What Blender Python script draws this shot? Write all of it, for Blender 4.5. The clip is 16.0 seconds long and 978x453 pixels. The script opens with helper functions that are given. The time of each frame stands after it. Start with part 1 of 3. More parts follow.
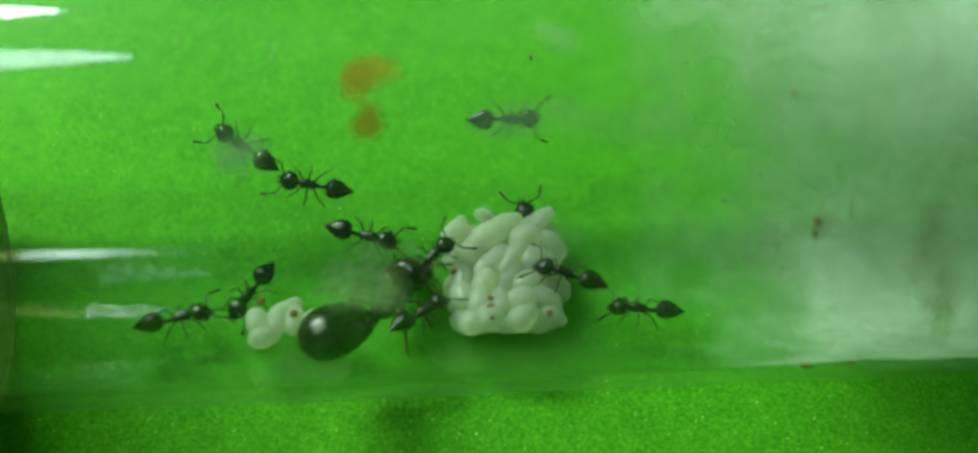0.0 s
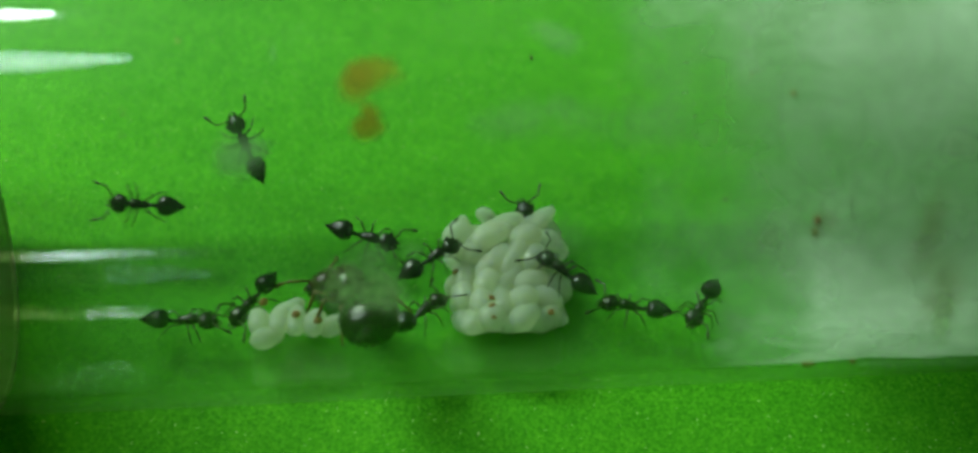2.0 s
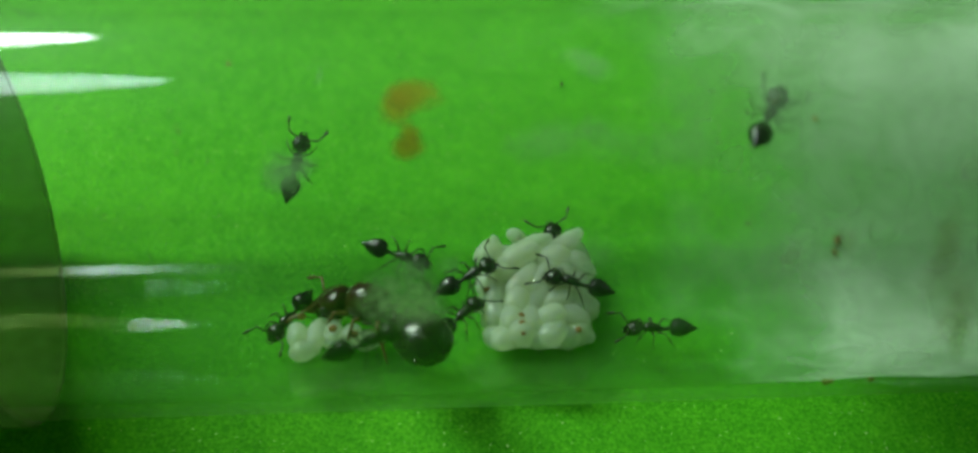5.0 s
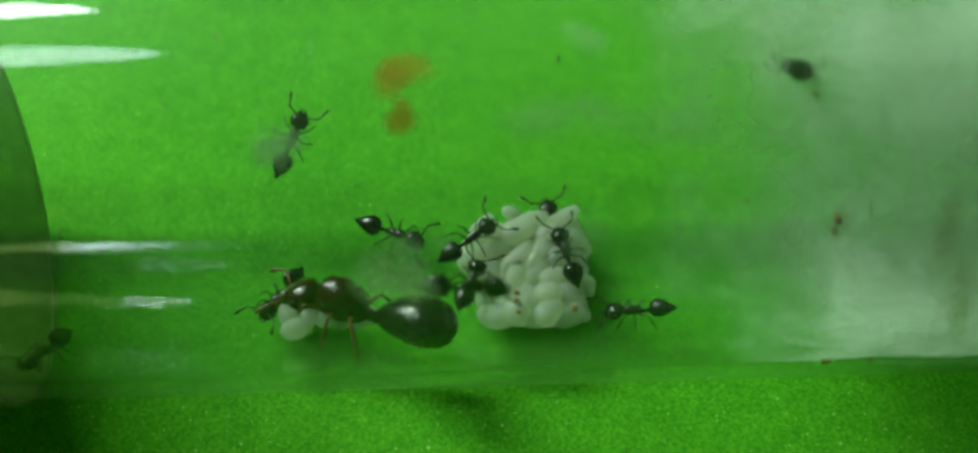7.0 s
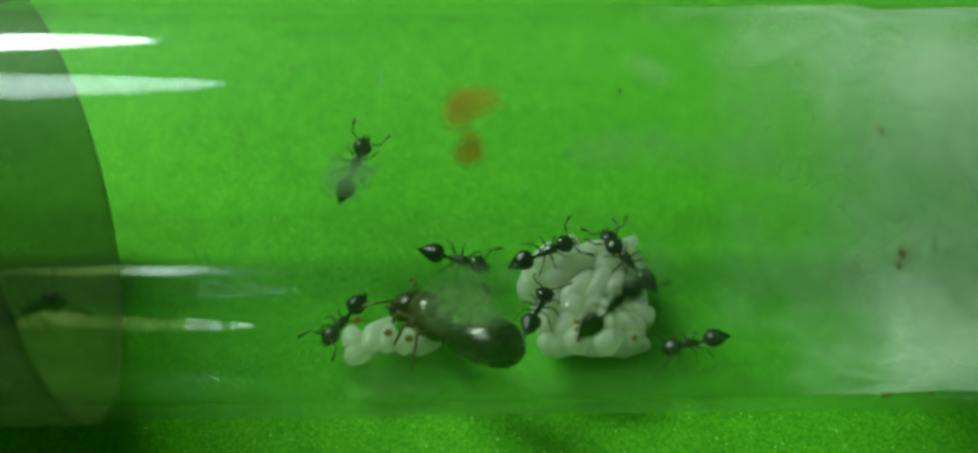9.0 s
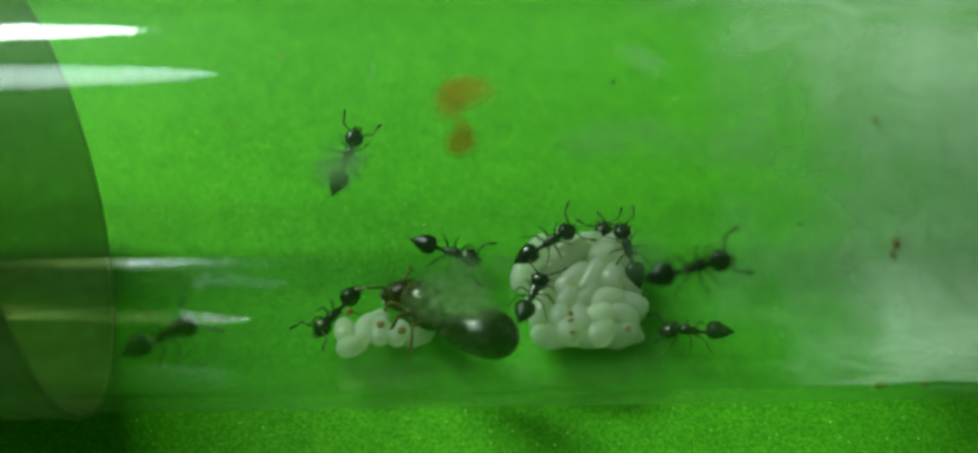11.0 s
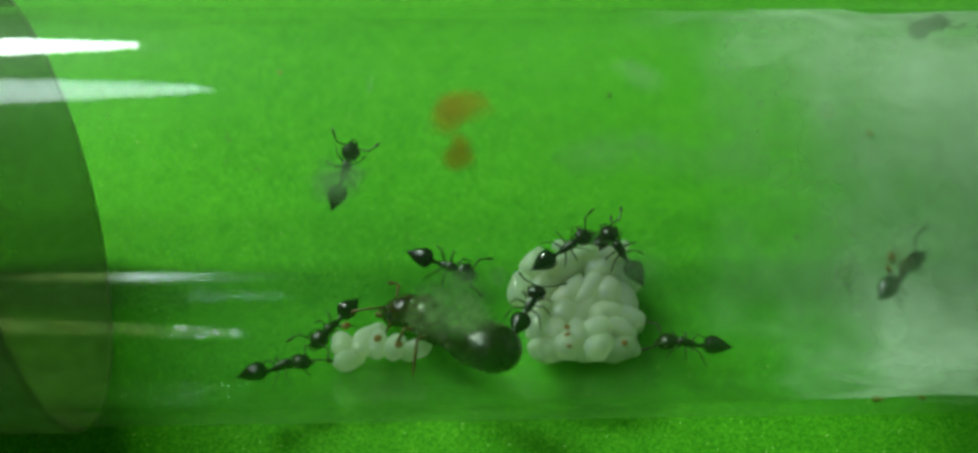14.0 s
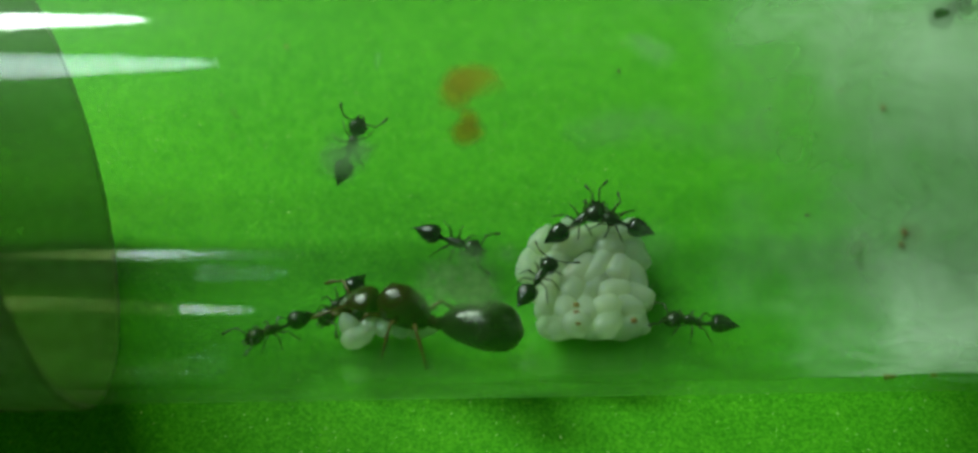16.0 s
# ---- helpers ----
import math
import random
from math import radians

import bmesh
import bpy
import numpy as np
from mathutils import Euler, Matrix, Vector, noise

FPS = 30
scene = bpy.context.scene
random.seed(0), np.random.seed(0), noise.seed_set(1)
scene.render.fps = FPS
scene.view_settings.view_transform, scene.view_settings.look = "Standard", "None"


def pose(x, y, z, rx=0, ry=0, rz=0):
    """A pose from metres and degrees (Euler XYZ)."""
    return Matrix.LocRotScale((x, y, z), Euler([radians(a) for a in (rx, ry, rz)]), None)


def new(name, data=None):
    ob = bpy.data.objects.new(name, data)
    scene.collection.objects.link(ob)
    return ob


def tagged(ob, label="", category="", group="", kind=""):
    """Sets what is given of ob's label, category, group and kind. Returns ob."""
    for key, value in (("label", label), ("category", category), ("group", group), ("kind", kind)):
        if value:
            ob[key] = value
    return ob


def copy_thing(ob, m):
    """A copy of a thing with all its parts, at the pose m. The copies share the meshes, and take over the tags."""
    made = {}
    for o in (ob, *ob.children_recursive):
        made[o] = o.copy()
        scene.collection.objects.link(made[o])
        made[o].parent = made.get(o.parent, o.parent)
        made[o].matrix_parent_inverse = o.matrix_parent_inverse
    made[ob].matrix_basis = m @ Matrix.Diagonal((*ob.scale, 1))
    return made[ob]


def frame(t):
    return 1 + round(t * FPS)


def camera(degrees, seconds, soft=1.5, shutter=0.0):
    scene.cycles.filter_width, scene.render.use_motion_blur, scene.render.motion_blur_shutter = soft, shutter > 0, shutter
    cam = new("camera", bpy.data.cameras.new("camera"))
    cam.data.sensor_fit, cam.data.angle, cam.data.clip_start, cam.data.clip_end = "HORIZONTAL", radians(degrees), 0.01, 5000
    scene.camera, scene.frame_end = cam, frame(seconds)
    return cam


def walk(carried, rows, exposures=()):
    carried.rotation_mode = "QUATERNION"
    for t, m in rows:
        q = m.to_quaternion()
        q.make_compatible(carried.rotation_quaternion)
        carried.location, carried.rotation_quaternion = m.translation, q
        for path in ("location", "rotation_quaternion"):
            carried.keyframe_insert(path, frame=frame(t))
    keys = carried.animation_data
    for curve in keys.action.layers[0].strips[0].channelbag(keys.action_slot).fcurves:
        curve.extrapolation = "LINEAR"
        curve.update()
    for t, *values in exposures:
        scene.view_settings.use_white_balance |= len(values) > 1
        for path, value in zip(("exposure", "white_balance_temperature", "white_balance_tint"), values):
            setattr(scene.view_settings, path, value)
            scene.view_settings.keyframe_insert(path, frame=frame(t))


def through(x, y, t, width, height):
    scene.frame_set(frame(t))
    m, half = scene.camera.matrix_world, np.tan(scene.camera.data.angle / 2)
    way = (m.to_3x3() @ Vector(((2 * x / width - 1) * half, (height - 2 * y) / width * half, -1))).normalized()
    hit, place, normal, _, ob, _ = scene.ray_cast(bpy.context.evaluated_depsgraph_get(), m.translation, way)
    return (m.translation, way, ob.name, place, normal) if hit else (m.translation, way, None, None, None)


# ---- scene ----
MM = 0.001
AXIS = 8.0        # height of the tube's axis, mm
R_OUT, R_IN = 8.22, 7.5
SET_Y, SET_Z = 0.15, 0.13        # the outer surface sits a little off the bore, mm

# ---- camera ----
cam = camera(41.1, 16.0, soft=2.9, shutter=0.5)
PATH = [
    (0, 1.07, -30.63, 44.79, 37.71, -3.60, -4.83),
    (0.5, 1.02, -30.56, 44.88, 37.62, -3.52, -4.99),
    (1, 1.12, -30.63, 44.87, 37.69, -3.43, -4.88),
    (1.5, 1.12, -30.61, 44.88, 37.66, -3.42, -4.90),
    (2, 1.13, -30.60, 44.93, 37.59, -3.34, -4.96),
    (2.5, 1.08, -30.75, 44.96, 37.99, -3.39, -4.87),
    (3, 0.98, -31.28, 45.43, 38.64, -3.21, -4.56),
    (3.5, 0.65, -31.87, 45.84, 38.66, -3.04, -3.92),
    (4, 0.52, -32.18, 46.14, 38.91, -2.98, -3.87),
    (6.5, 0.47, -32.17, 46.13, 39.00, -3.16, -4.03),
    (6.7, 0.47, -32.17, 46.13, 39.17, -3.16, -4.03),
    (7, 0.72, -31.75, 45.51, 38.00, -3.15, -3.84),
    (7.5, 0.70, -32.14, 46.11, 39.19, -3.15, -3.95),
    (8, 0.66, -31.96, 46.10, 38.99, -3.16, -4.10),
    (8.4, 0.66, -31.96, 46.10, 38.77, -3.16, -4.10),
    (8.5, 0.73, -32.97, 46.47, 41.53, -3.51, -3.91),
    (8.6, 0.19, -32.61, 46.99, 42.15, -3.71, -4.68),
    (9, -0.10, -31.97, 46.10, 38.99, -2.11, -2.14),
    (9.5, -0.16, -32.04, 45.97, 38.88, -2.19, -2.27),
    (10, -0.05, -31.91, 45.83, 38.69, -2.20, -2.32),
    (12.5, 0.00, -31.92, 46.04, 39.45, -2.28, -2.46),
    (13, 0.09, -32.05, 46.21, 39.83, -2.29, -2.42),
    (13.5, -0.02, -32.04, 46.14, 39.61, -2.37, -2.47),
    (14, -0.03, -31.93, 45.95, 39.30, -2.32, -2.48),
    (14.5, 0.05, -31.86, 45.94, 39.15, -2.22, -2.47),
    (15, 0.02, -31.90, 45.75, 38.85, -2.24, -2.25),
    (15.5, -0.05, -31.83, 45.66, 38.50, -2.18, -2.31),
    (16, -0.10, -31.85, 45.52, 38.51, -2.10, -2.32),
]

cam.data.dof.use_dof, cam.data.dof.focus_distance, cam.data.dof.aperture_fstop = True, 0.0550, 50.0
walk(cam, [(t, pose(x * MM, y * MM, z * MM, rx, ry, rz)) for t, x, y, z, rx, ry, rz in PATH],
     exposures=[(0, 0.0), (1.5, 0.0), (2.0, -0.26), (16, -0.26)])

# ---- world and lamps ----
scene.cycles.transparent_max_bounces = 24
world = bpy.data.worlds.new("room_light")
scene.world = world
world.use_nodes = True
world.node_tree.nodes["Background"].inputs[0].default_value = (0.47, 0.75, 0.48, 1)
world.node_tree.nodes["Background"].inputs[1].default_value = 0.065


def lamp(name, x, y, z, tilt, sx, sy, watts, colour):
    data = bpy.data.lights.new(name, "AREA")
    data.shape, data.size, data.size_y = "ELLIPSE", sx, sy
    data.energy, data.color = watts, colour
    ob = new(name, data)
    ob.matrix_world = pose(x, y, z, tilt, 0, 0)
    return ob


lamp("desk_lamp", -0.154, 0.054, 0.184, -17, 0.224, 0.0500, 0.41, (0.79, 0.94, 1.0))
lamp("strip_lamp", -0.135, 0.142, 0.154, -44, 0.148, 0.0420, 0.95, (0.87, 1.0, 0.96))
# no real source: added to draw a thin streak inside the tube
lamp("small_lamp", -0.187, 0.152, 0.135, -50, 0.060, 0.0030, 0.170, (0.88, 1.0, 1.0))


# ---- materials ----
def material(name):
    m = bpy.data.materials.new(name)
    m.use_nodes = True
    nt = m.node_tree
    for n in list(nt.nodes):
        nt.nodes.remove(n)
    out = nt.nodes.new("ShaderNodeOutputMaterial")

    def add(kind, **inputs):
        n = nt.nodes.new(kind)
        for key, value in inputs.items():
            key = int(key[1:]) if key[0] == "i" and key[1:].isdigit() else key.replace("_", " ")
            if hasattr(value, "is_output"):
                nt.links.new(value, n.inputs[key])
            else:
                n.inputs[key].default_value = value
        return n

    def ramp(fac, *stops, ease=False):
        n = nt.nodes.new("ShaderNodeValToRGB")
        nt.links.new(fac, n.inputs[0])
        el = n.color_ramp.elements
        n.color_ramp.interpolation = "EASE" if ease else "LINEAR"
        while len(el) < len(stops):
            el.new(0.5)
        for e, (p, c) in zip(el, stops):
            e.position = p
            e.color = (*c, 1) if isinstance(c, tuple) else (c, c, c, 1)
        return n.outputs[0]

    def noisy(scale, detail=3, coord=None, rough=0.55, warp=0.0):
        if coord is None:
            coord = add("ShaderNodeTexCoord").outputs["Object"]
        return add("ShaderNodeTexNoise", Vector=coord, Scale=scale, Detail=detail, Roughness=rough, Distortion=warp).outputs["Fac"]

    def maths(op, a, b):
        n = nt.nodes.new("ShaderNodeMath")
        n.operation = op
        for i, v in enumerate((a, b)):
            if hasattr(v, "is_output"):
                nt.links.new(v, n.inputs[i])
            else:
                n.inputs[i].default_value = v
        return n.outputs[0]

    def bump(height, strength, distance):
        return add("ShaderNodeBump", Height=height, Strength=strength, Distance=distance).outputs[0]

    def finish(shader):
        nt.links.new(shader, out.inputs[0])
        return m

    return add, ramp, noisy, maths, bump, finish


def solid(name, dark, light, rough, scale, bump_strength=0.2, bump_mm=0.02, fine=None, **more):
    """A solid surface: two tones mixed by noise at two scales, with fine relief."""
    add, ramp, noisy, maths, bump, finish = material(name)
    big, small = noisy(scale), noisy(fine or scale * 7, 4)
    col = ramp(maths("ADD", maths("MULTIPLY", big, 0.65), maths("MULTIPLY", small, 0.35)), (0.32, dark), (0.68, light))
    rgh = ramp(small, (0.3, rough * 0.8), (0.7, min(1, rough * 1.25)))
    glow = more.pop("through", 0)
    b = add("ShaderNodeBsdfPrincipled", Base_Color=col, Roughness=rgh, Normal=bump(small, bump_strength, bump_mm * MM), **more)
    if glow:
        b = add("ShaderNodeMixShader", Fac=glow, i1=b.outputs[0], i2=add("ShaderNodeBsdfTranslucent", Color=col).outputs[0])
        b = add("ShaderNodeMixShader", Fac=0.22, i1=b.outputs[0], i2=add("ShaderNodeBsdfTransparent", Color=(0.95, 0.96, 0.86, 1)).outputs[0])
    return finish(b.outputs[0])


def make_ground():
    add, ramp, noisy, maths, bump, finish = material("green_felt_sheet")
    big, mid, fine, grain = noisy(60, 2), noisy(900, 3), noisy(8200, 4, rough=0.7), noisy(14000, 2)
    mix = maths("ADD", maths("MULTIPLY", big, 0.16), maths("ADD", maths("MULTIPLY", mid, 0.12), maths("MULTIPLY", fine, 0.70)))
    glint = ramp(noisy(7000, 1), (0.72, 0.0), (0.78, 1.0))
    mix = maths("ADD", mix, maths("MULTIPLY", glint, 0.3))
    col = ramp(mix, (0.40, (0.038, 0.27, 0.005)), (0.5, (0.075, 0.395, 0.010)), (0.57, (0.113, 0.50, 0.015)), (0.66, (0.19, 0.62, 0.02)), (0.78, (0.85, 0.95, 0.40)))
    b = add("ShaderNodeBsdfPrincipled", Base_Color=col, Roughness=ramp(grain, (0.42, 0.85), (0.62, 0.5)), Specular_IOR_Level=0.12,
            Normal=bump(maths("ADD", fine, grain), 0.5, 0.06 * MM))
    return finish(b.outputs[0])


def make_tube_wall(name, through, haze, tint, rough=0.02, floor=0.034, edge=4.4, shine=1.0, veil=0.0, glow=0.03):
    """Clear wall: light passes with a slight tint, Fresnel drives the gloss, and a thin tinted haze scatters a little.
    """
    add, ramp, noisy, maths, bump, finish = material(name)
    clear = add("ShaderNodeBsdfTransparent", Color=(*through, 1))
    scatter = add("ShaderNodeMixShader", Fac=glow, i1=add("ShaderNodeBsdfDiffuse", Color=(*tint, 1)).outputs[0], i2=add("ShaderNodeBsdfTranslucent", Color=(*tint, 1)).outputs[0])
    amount = maths("MULTIPLY", ramp(maths("ADD", maths("MULTIPLY", noisy(160, 4), 0.7), maths("MULTIPLY", noisy(1500, 3), 0.3)), (0.35, 0.35), (0.7, 1.0)), haze)
    body = add("ShaderNodeMixShader", Fac=amount, i1=clear.outputs[0], i2=scatter.outputs[0])
    scratch = bump(noisy(420, 2, warp=1.0), 0.012, 0.02 * MM)
    gloss = add("ShaderNodeBsdfGlossy", Color=(shine, shine, shine, 1), Roughness=rough, Normal=scratch)
    if veil:
        worn = add("ShaderNodeBsdfGlossy", Color=(shine, shine, shine, 1), Roughness=0.42)
        gloss = add("ShaderNodeMixShader", Fac=veil, i1=gloss.outputs[0], i2=worn.outputs[0])
    facing = add("ShaderNodeLayerWeight", Blend=0.5).outputs["Facing"]
    schlick = maths("ADD", maths("MULTIPLY", maths("POWER", facing, edge), 0.80), floor)
    return finish(add("ShaderNodeMixShader", Fac=schlick, i1=body.outputs[0], i2=gloss.outputs[0]).outputs[0])


def make_smear(name, colour, strongest, scale, gloss=0.0, rough=0.35, edge=0.9, thin=0.78, ragged_by=1.0):
    """A dried film with a ragged, fading outline, laid on the wall by its UV patch."""
    add, ramp, noisy, maths, bump, finish = material(name)
    uv = add("ShaderNodeTexCoord").outputs["UV"]
    centred = add("ShaderNodeVectorMath", i0=uv, i1=(0.5, 0.5, 0))
    centred.operation = "SUBTRACT"
    reach = add("ShaderNodeVectorMath", i0=centred.outputs[0])
    reach.operation = "LENGTH"
    away = maths("MULTIPLY", reach.outputs["Value"], 2.0)
    n1, n2 = noisy(scale, 4), noisy(scale * 5, 4)
    ragged = maths("ADD", away, maths("ADD", maths("MULTIPLY", maths("SUBTRACT", n1, 0.5), 1.5 * ragged_by), maths("MULTIPLY", maths("SUBTRACT", n2, 0.5), 0.5 * ragged_by)))
    cover = maths("MULTIPLY", ramp(ragged, (0.25, 1.0), (edge, 0.0)), strongest)
    patchy = maths("MULTIPLY", cover, ramp(n2, (0.34, thin), (0.6, 1.0)))
    film = add("ShaderNodeBsdfPrincipled", Base_Color=(*colour, 1), Roughness=rough)
    film.inputs["Specular IOR Level"].default_value = gloss
    soft = add("ShaderNodeMixShader", Fac=0.55, i1=film.outputs[0], i2=add("ShaderNodeBsdfTranslucent", Color=(*colour, 1)).outputs[0])
    # full gloss leaves only a mirror-like strip, for the added streak
    if gloss >= 1:
        soft = add("ShaderNodeBsdfGlossy", Color=(0.8, 0.8, 0.8, 1), Roughness=rough)
    clear = add("ShaderNodeBsdfTransparent")
    return finish(add("ShaderNodeMixShader", Fac=patchy, i1=clear.outputs[0], i2=soft.outputs[0]).outputs[0])


def make_cotton(name, strongest, start, end, ragged_mm):
    """Cotton wool that thickens along the tube, ragged by noise."""
    add, ramp, noisy, maths, bump, finish = material(name)
    co = add("ShaderNodeTexCoord").outputs["Object"]
    split = add("ShaderNodeSeparateXYZ", Vector=co).outputs
    # the wool reaches furthest along the upper far side of the tube
    over = maths("SUBTRACT", maths("ADD", maths("MULTIPLY", split[1], 0.77), maths("MULTIPLY", maths("SUBTRACT", split[2], AXIS * MM), 0.64)), 2.6 * MM)
    x = maths("ADD", split[0], maths("ADD", maths("MULTIPLY", maths("MAXIMUM", over, 0.0), 0.80), maths("MULTIPLY", maths("MINIMUM", over, 0.0), 0.30)))
    n1, n2 = noisy(130, 2, co, warp=0.3), noisy(420, 3, co, 0.5, warp=0.4)
    shifted = maths("ADD", maths("MULTIPLY", x, 1000.0), maths("ADD", maths("MULTIPLY", maths("SUBTRACT", n1, 0.5), ragged_mm * 2), maths("MULTIPLY", maths("SUBTRACT", n2, 0.5), ragged_mm * 0.7)))
    along = maths("DIVIDE", maths("SUBTRACT", shifted, start), end - start)
    cover = maths("MULTIPLY", ramp(along, (0.0, 0.0), (1.0, 1.0), ease=True), strongest)
    cover = maths("MULTIPLY", cover, maths("MULTIPLY", ramp(n2, (0.32, 0.62), (0.62, 1.0)), ramp(n1, (0.38, 0.50), (0.58, 1.0))))
    col = ramp(maths("ADD", maths("MULTIPLY", n1, 0.6), maths("MULTIPLY", n2, 0.4)), (0.38, (0.60, 0.69, 0.58)), (0.60, (0.90, 0.95, 0.90)))
    d = add("ShaderNodeBsdfDiffuse", Color=col, Normal=bump(n2, 0.12, 0.1 * MM))
    tr = add("ShaderNodeBsdfTranslucent", Color=col)
    wool = add("ShaderNodeMixShader", Fac=0.5, i1=d.outputs[0], i2=tr.outputs[0])
    clear = add("ShaderNodeBsdfTransparent")
    return finish(add("ShaderNodeMixShader", Fac=cover, i1=clear.outputs[0], i2=wool.outputs[0]).outputs[0])


GROUND = make_ground()
TUBE = make_tube_wall("clear_plastic", (0.925, 0.964, 0.905), 0.080, (0.20, 0.72, 0.11), 0.06, 0.042, 4.4, 0.9, 0.14)
TUBE_INSIDE = make_tube_wall("clear_plastic_inside", (0.925, 0.964, 0.905), 0.080, (0.20, 0.72, 0.11), 0.045, 0.005, 4.4, 0.9)
SLEEVE = make_tube_wall("smoky_film", (0.60, 0.66, 0.36), 0.48, (0.80, 0.82, 0.74), 0.35, 0.02, shine=0.4, glow=0.0)
CUT_EDGE = make_tube_wall("frosted_edge", (0.55, 0.60, 0.36), 0.50, (0.66, 0.68, 0.62), 0.4, 0.02, shine=0.4, glow=0.3)
SMEAR = make_smear("dried_white_smear", (0.72, 0.78, 0.66), 0.72, 700)
VEIL = make_smear("thin_white_smear", (0.58, 0.70, 0.46), 0.85, 700, edge=1.1, thin=0.25)
FAINT = make_smear("faint_white_smear", (0.72, 0.78, 0.68), 0.30, 700)
# stands in for the lamp's reflection in the bore; no real film
GLINT_STRIP = make_smear("wet_film", (0.60, 0.74, 0.62), 0.17, 900, 1.0, 0.17, 1.0, ragged_by=0.3)
TEA = make_smear("faint_brown_stain", (0.42, 0.27, 0.06), 0.35, 600)
STAIN = make_smear("orange_food_stain", (0.66, 0.42, 0.008), 1.0, 700, 0.1, 0.6, 1.0)
WOOL = make_cotton("cotton_wool", 0.95, 23.0, 30.0, 3.0)
WISP = make_cotton("cotton_wisp", 0.88, 11.0, 21.0, 4.5)
INNER = make_cotton("inner_cotton_wisp", 0.75, 13.0, 25.0, 5.0)
FIBRE = solid("cotton_fibre", (0.7, 0.72, 0.64), (0.85, 0.86, 0.8), 0.6, 800)
CHITIN = solid("black_chitin", (0.006, 0.006, 0.005), (0.016, 0.013, 0.010), 0.22, 900, 0.15, 0.01)
GASTER = solid("glossy_black_chitin", (0.005, 0.005, 0.005), (0.012, 0.011, 0.010), 0.15, 700, 0.08, 0.006)
LIMB = solid("dark_brown_limb", (0.010, 0.008, 0.005), (0.028, 0.019, 0.010), 0.32, 1500, 0.2, 0.01)
QUEEN = solid("red_brown_chitin", (0.013, 0.005, 0.003), (0.036, 0.012, 0.005), 0.18, 500, 0.12, 0.015)
QUEEN_GASTER = solid("brown_black_chitin", (0.006, 0.005, 0.003), (0.011, 0.008, 0.005), 0.25, 450, 0.02, 0.004, 1400)
QUEEN_LIMB = solid("amber_limb", (0.065, 0.032, 0.008), (0.14, 0.068, 0.016), 0.35, 900, 0.2, 0.015)
EYE = solid("compound_eye", (0.004, 0.004, 0.004), (0.010, 0.009, 0.008), 0.3, 9000, 0.4, 0.01)
BROOD = solid("larva_skin", (0.74, 0.81, 0.62), (0.86, 0.91, 0.76), 0.14, 700, 0.5, 0.03, 2600,
              through=0.55, Subsurface_Weight=1.0, Subsurface_Radius=(0.6, 0.6, 0.4), Subsurface_Scale=0.004)
GUT = solid("gut_brown", (0.30, 0.12, 0.035), (0.50, 0.27, 0.10), 0.5, 2500, 0.2, 0.02, through=0.3)
SPECK = solid("frass_brown", (0.03, 0.015, 0.006), (0.10, 0.045, 0.015), 0.7, 4000, 0.5, 0.03)
RUST = solid("rust_brown_debris", (0.14, 0.07, 0.015), (0.28, 0.16, 0.045), 0.7, 3000, 0.5, 0.03)


# ---- mesh helpers ----
def mesh_object(name, bm, mat, parent=None, label="", smooth=True):
    me = bpy.data.meshes.new(name)
    if smooth:
        for f in bm.faces:
            f.smooth = True
    bm.to_mesh(me)
    bm.free()
    me.materials.append(mat)
    ob = new(name, me)
    if parent:
        ob.parent = parent
    if label:
        tagged(ob, label)
    return ob


def part(name, bm, mat, parent, label=""):
    return mesh_object(name, bm, mat, parent, label)


def skin(bm, rings, closed_start=True, closed_end=True):
    rows = [[bm.verts.new(p) for p in ring] for ring in rings]
    n = len(rows[0])
    for a, b in zip(rows, rows[1:]):
        for i in range(n):
            bm.faces.new((a[i], a[(i + 1) % n], b[(i + 1) % n], b[i]))
    if closed_start:
        bm.faces.new(rows[0][::-1])
    if closed_end:
        bm.faces.new(rows[-1])
    return rows


def body_form(profile, sides=16, lump=0.0, seed=0):
    """A form lathed along x from (x, half width, half height, centre height) in mm."""
    bm = bmesh.new()
    fine = []
    for (a, b) in zip(profile, profile[1:]):
        for k in range(3):
            u = k / 3
            fine.append([a[i] + (b[i] - a[i]) * u for i in range(4)])
    fine.append(list(profile[-1]))
    # ease the straight pieces into a round outline
    for _ in range(2):
        fine = [fine[0]] + [[p[0]] + [(p[i] * 2 + a[i] + b[i]) / 4 for i in (1, 2, 3)] for a, p, b in zip(fine, fine[1:], fine[2:])] + [fine[-1]]
    rings = []
    for x, w, h, z in fine:
        ring = []
        for i in range(sides):
            c = 2 * math.pi * i / sides
            v = Vector((x, w * math.cos(c), z + h * math.sin(c)))
            if lump:
                v += Vector((0, math.cos(c), math.sin(c))) * lump * noise.noise(v * 2.2 + Vector((seed, 0, 0)))
            ring.append(v * MM)
        rings.append(ring)
    skin(bm, rings)
    return bm


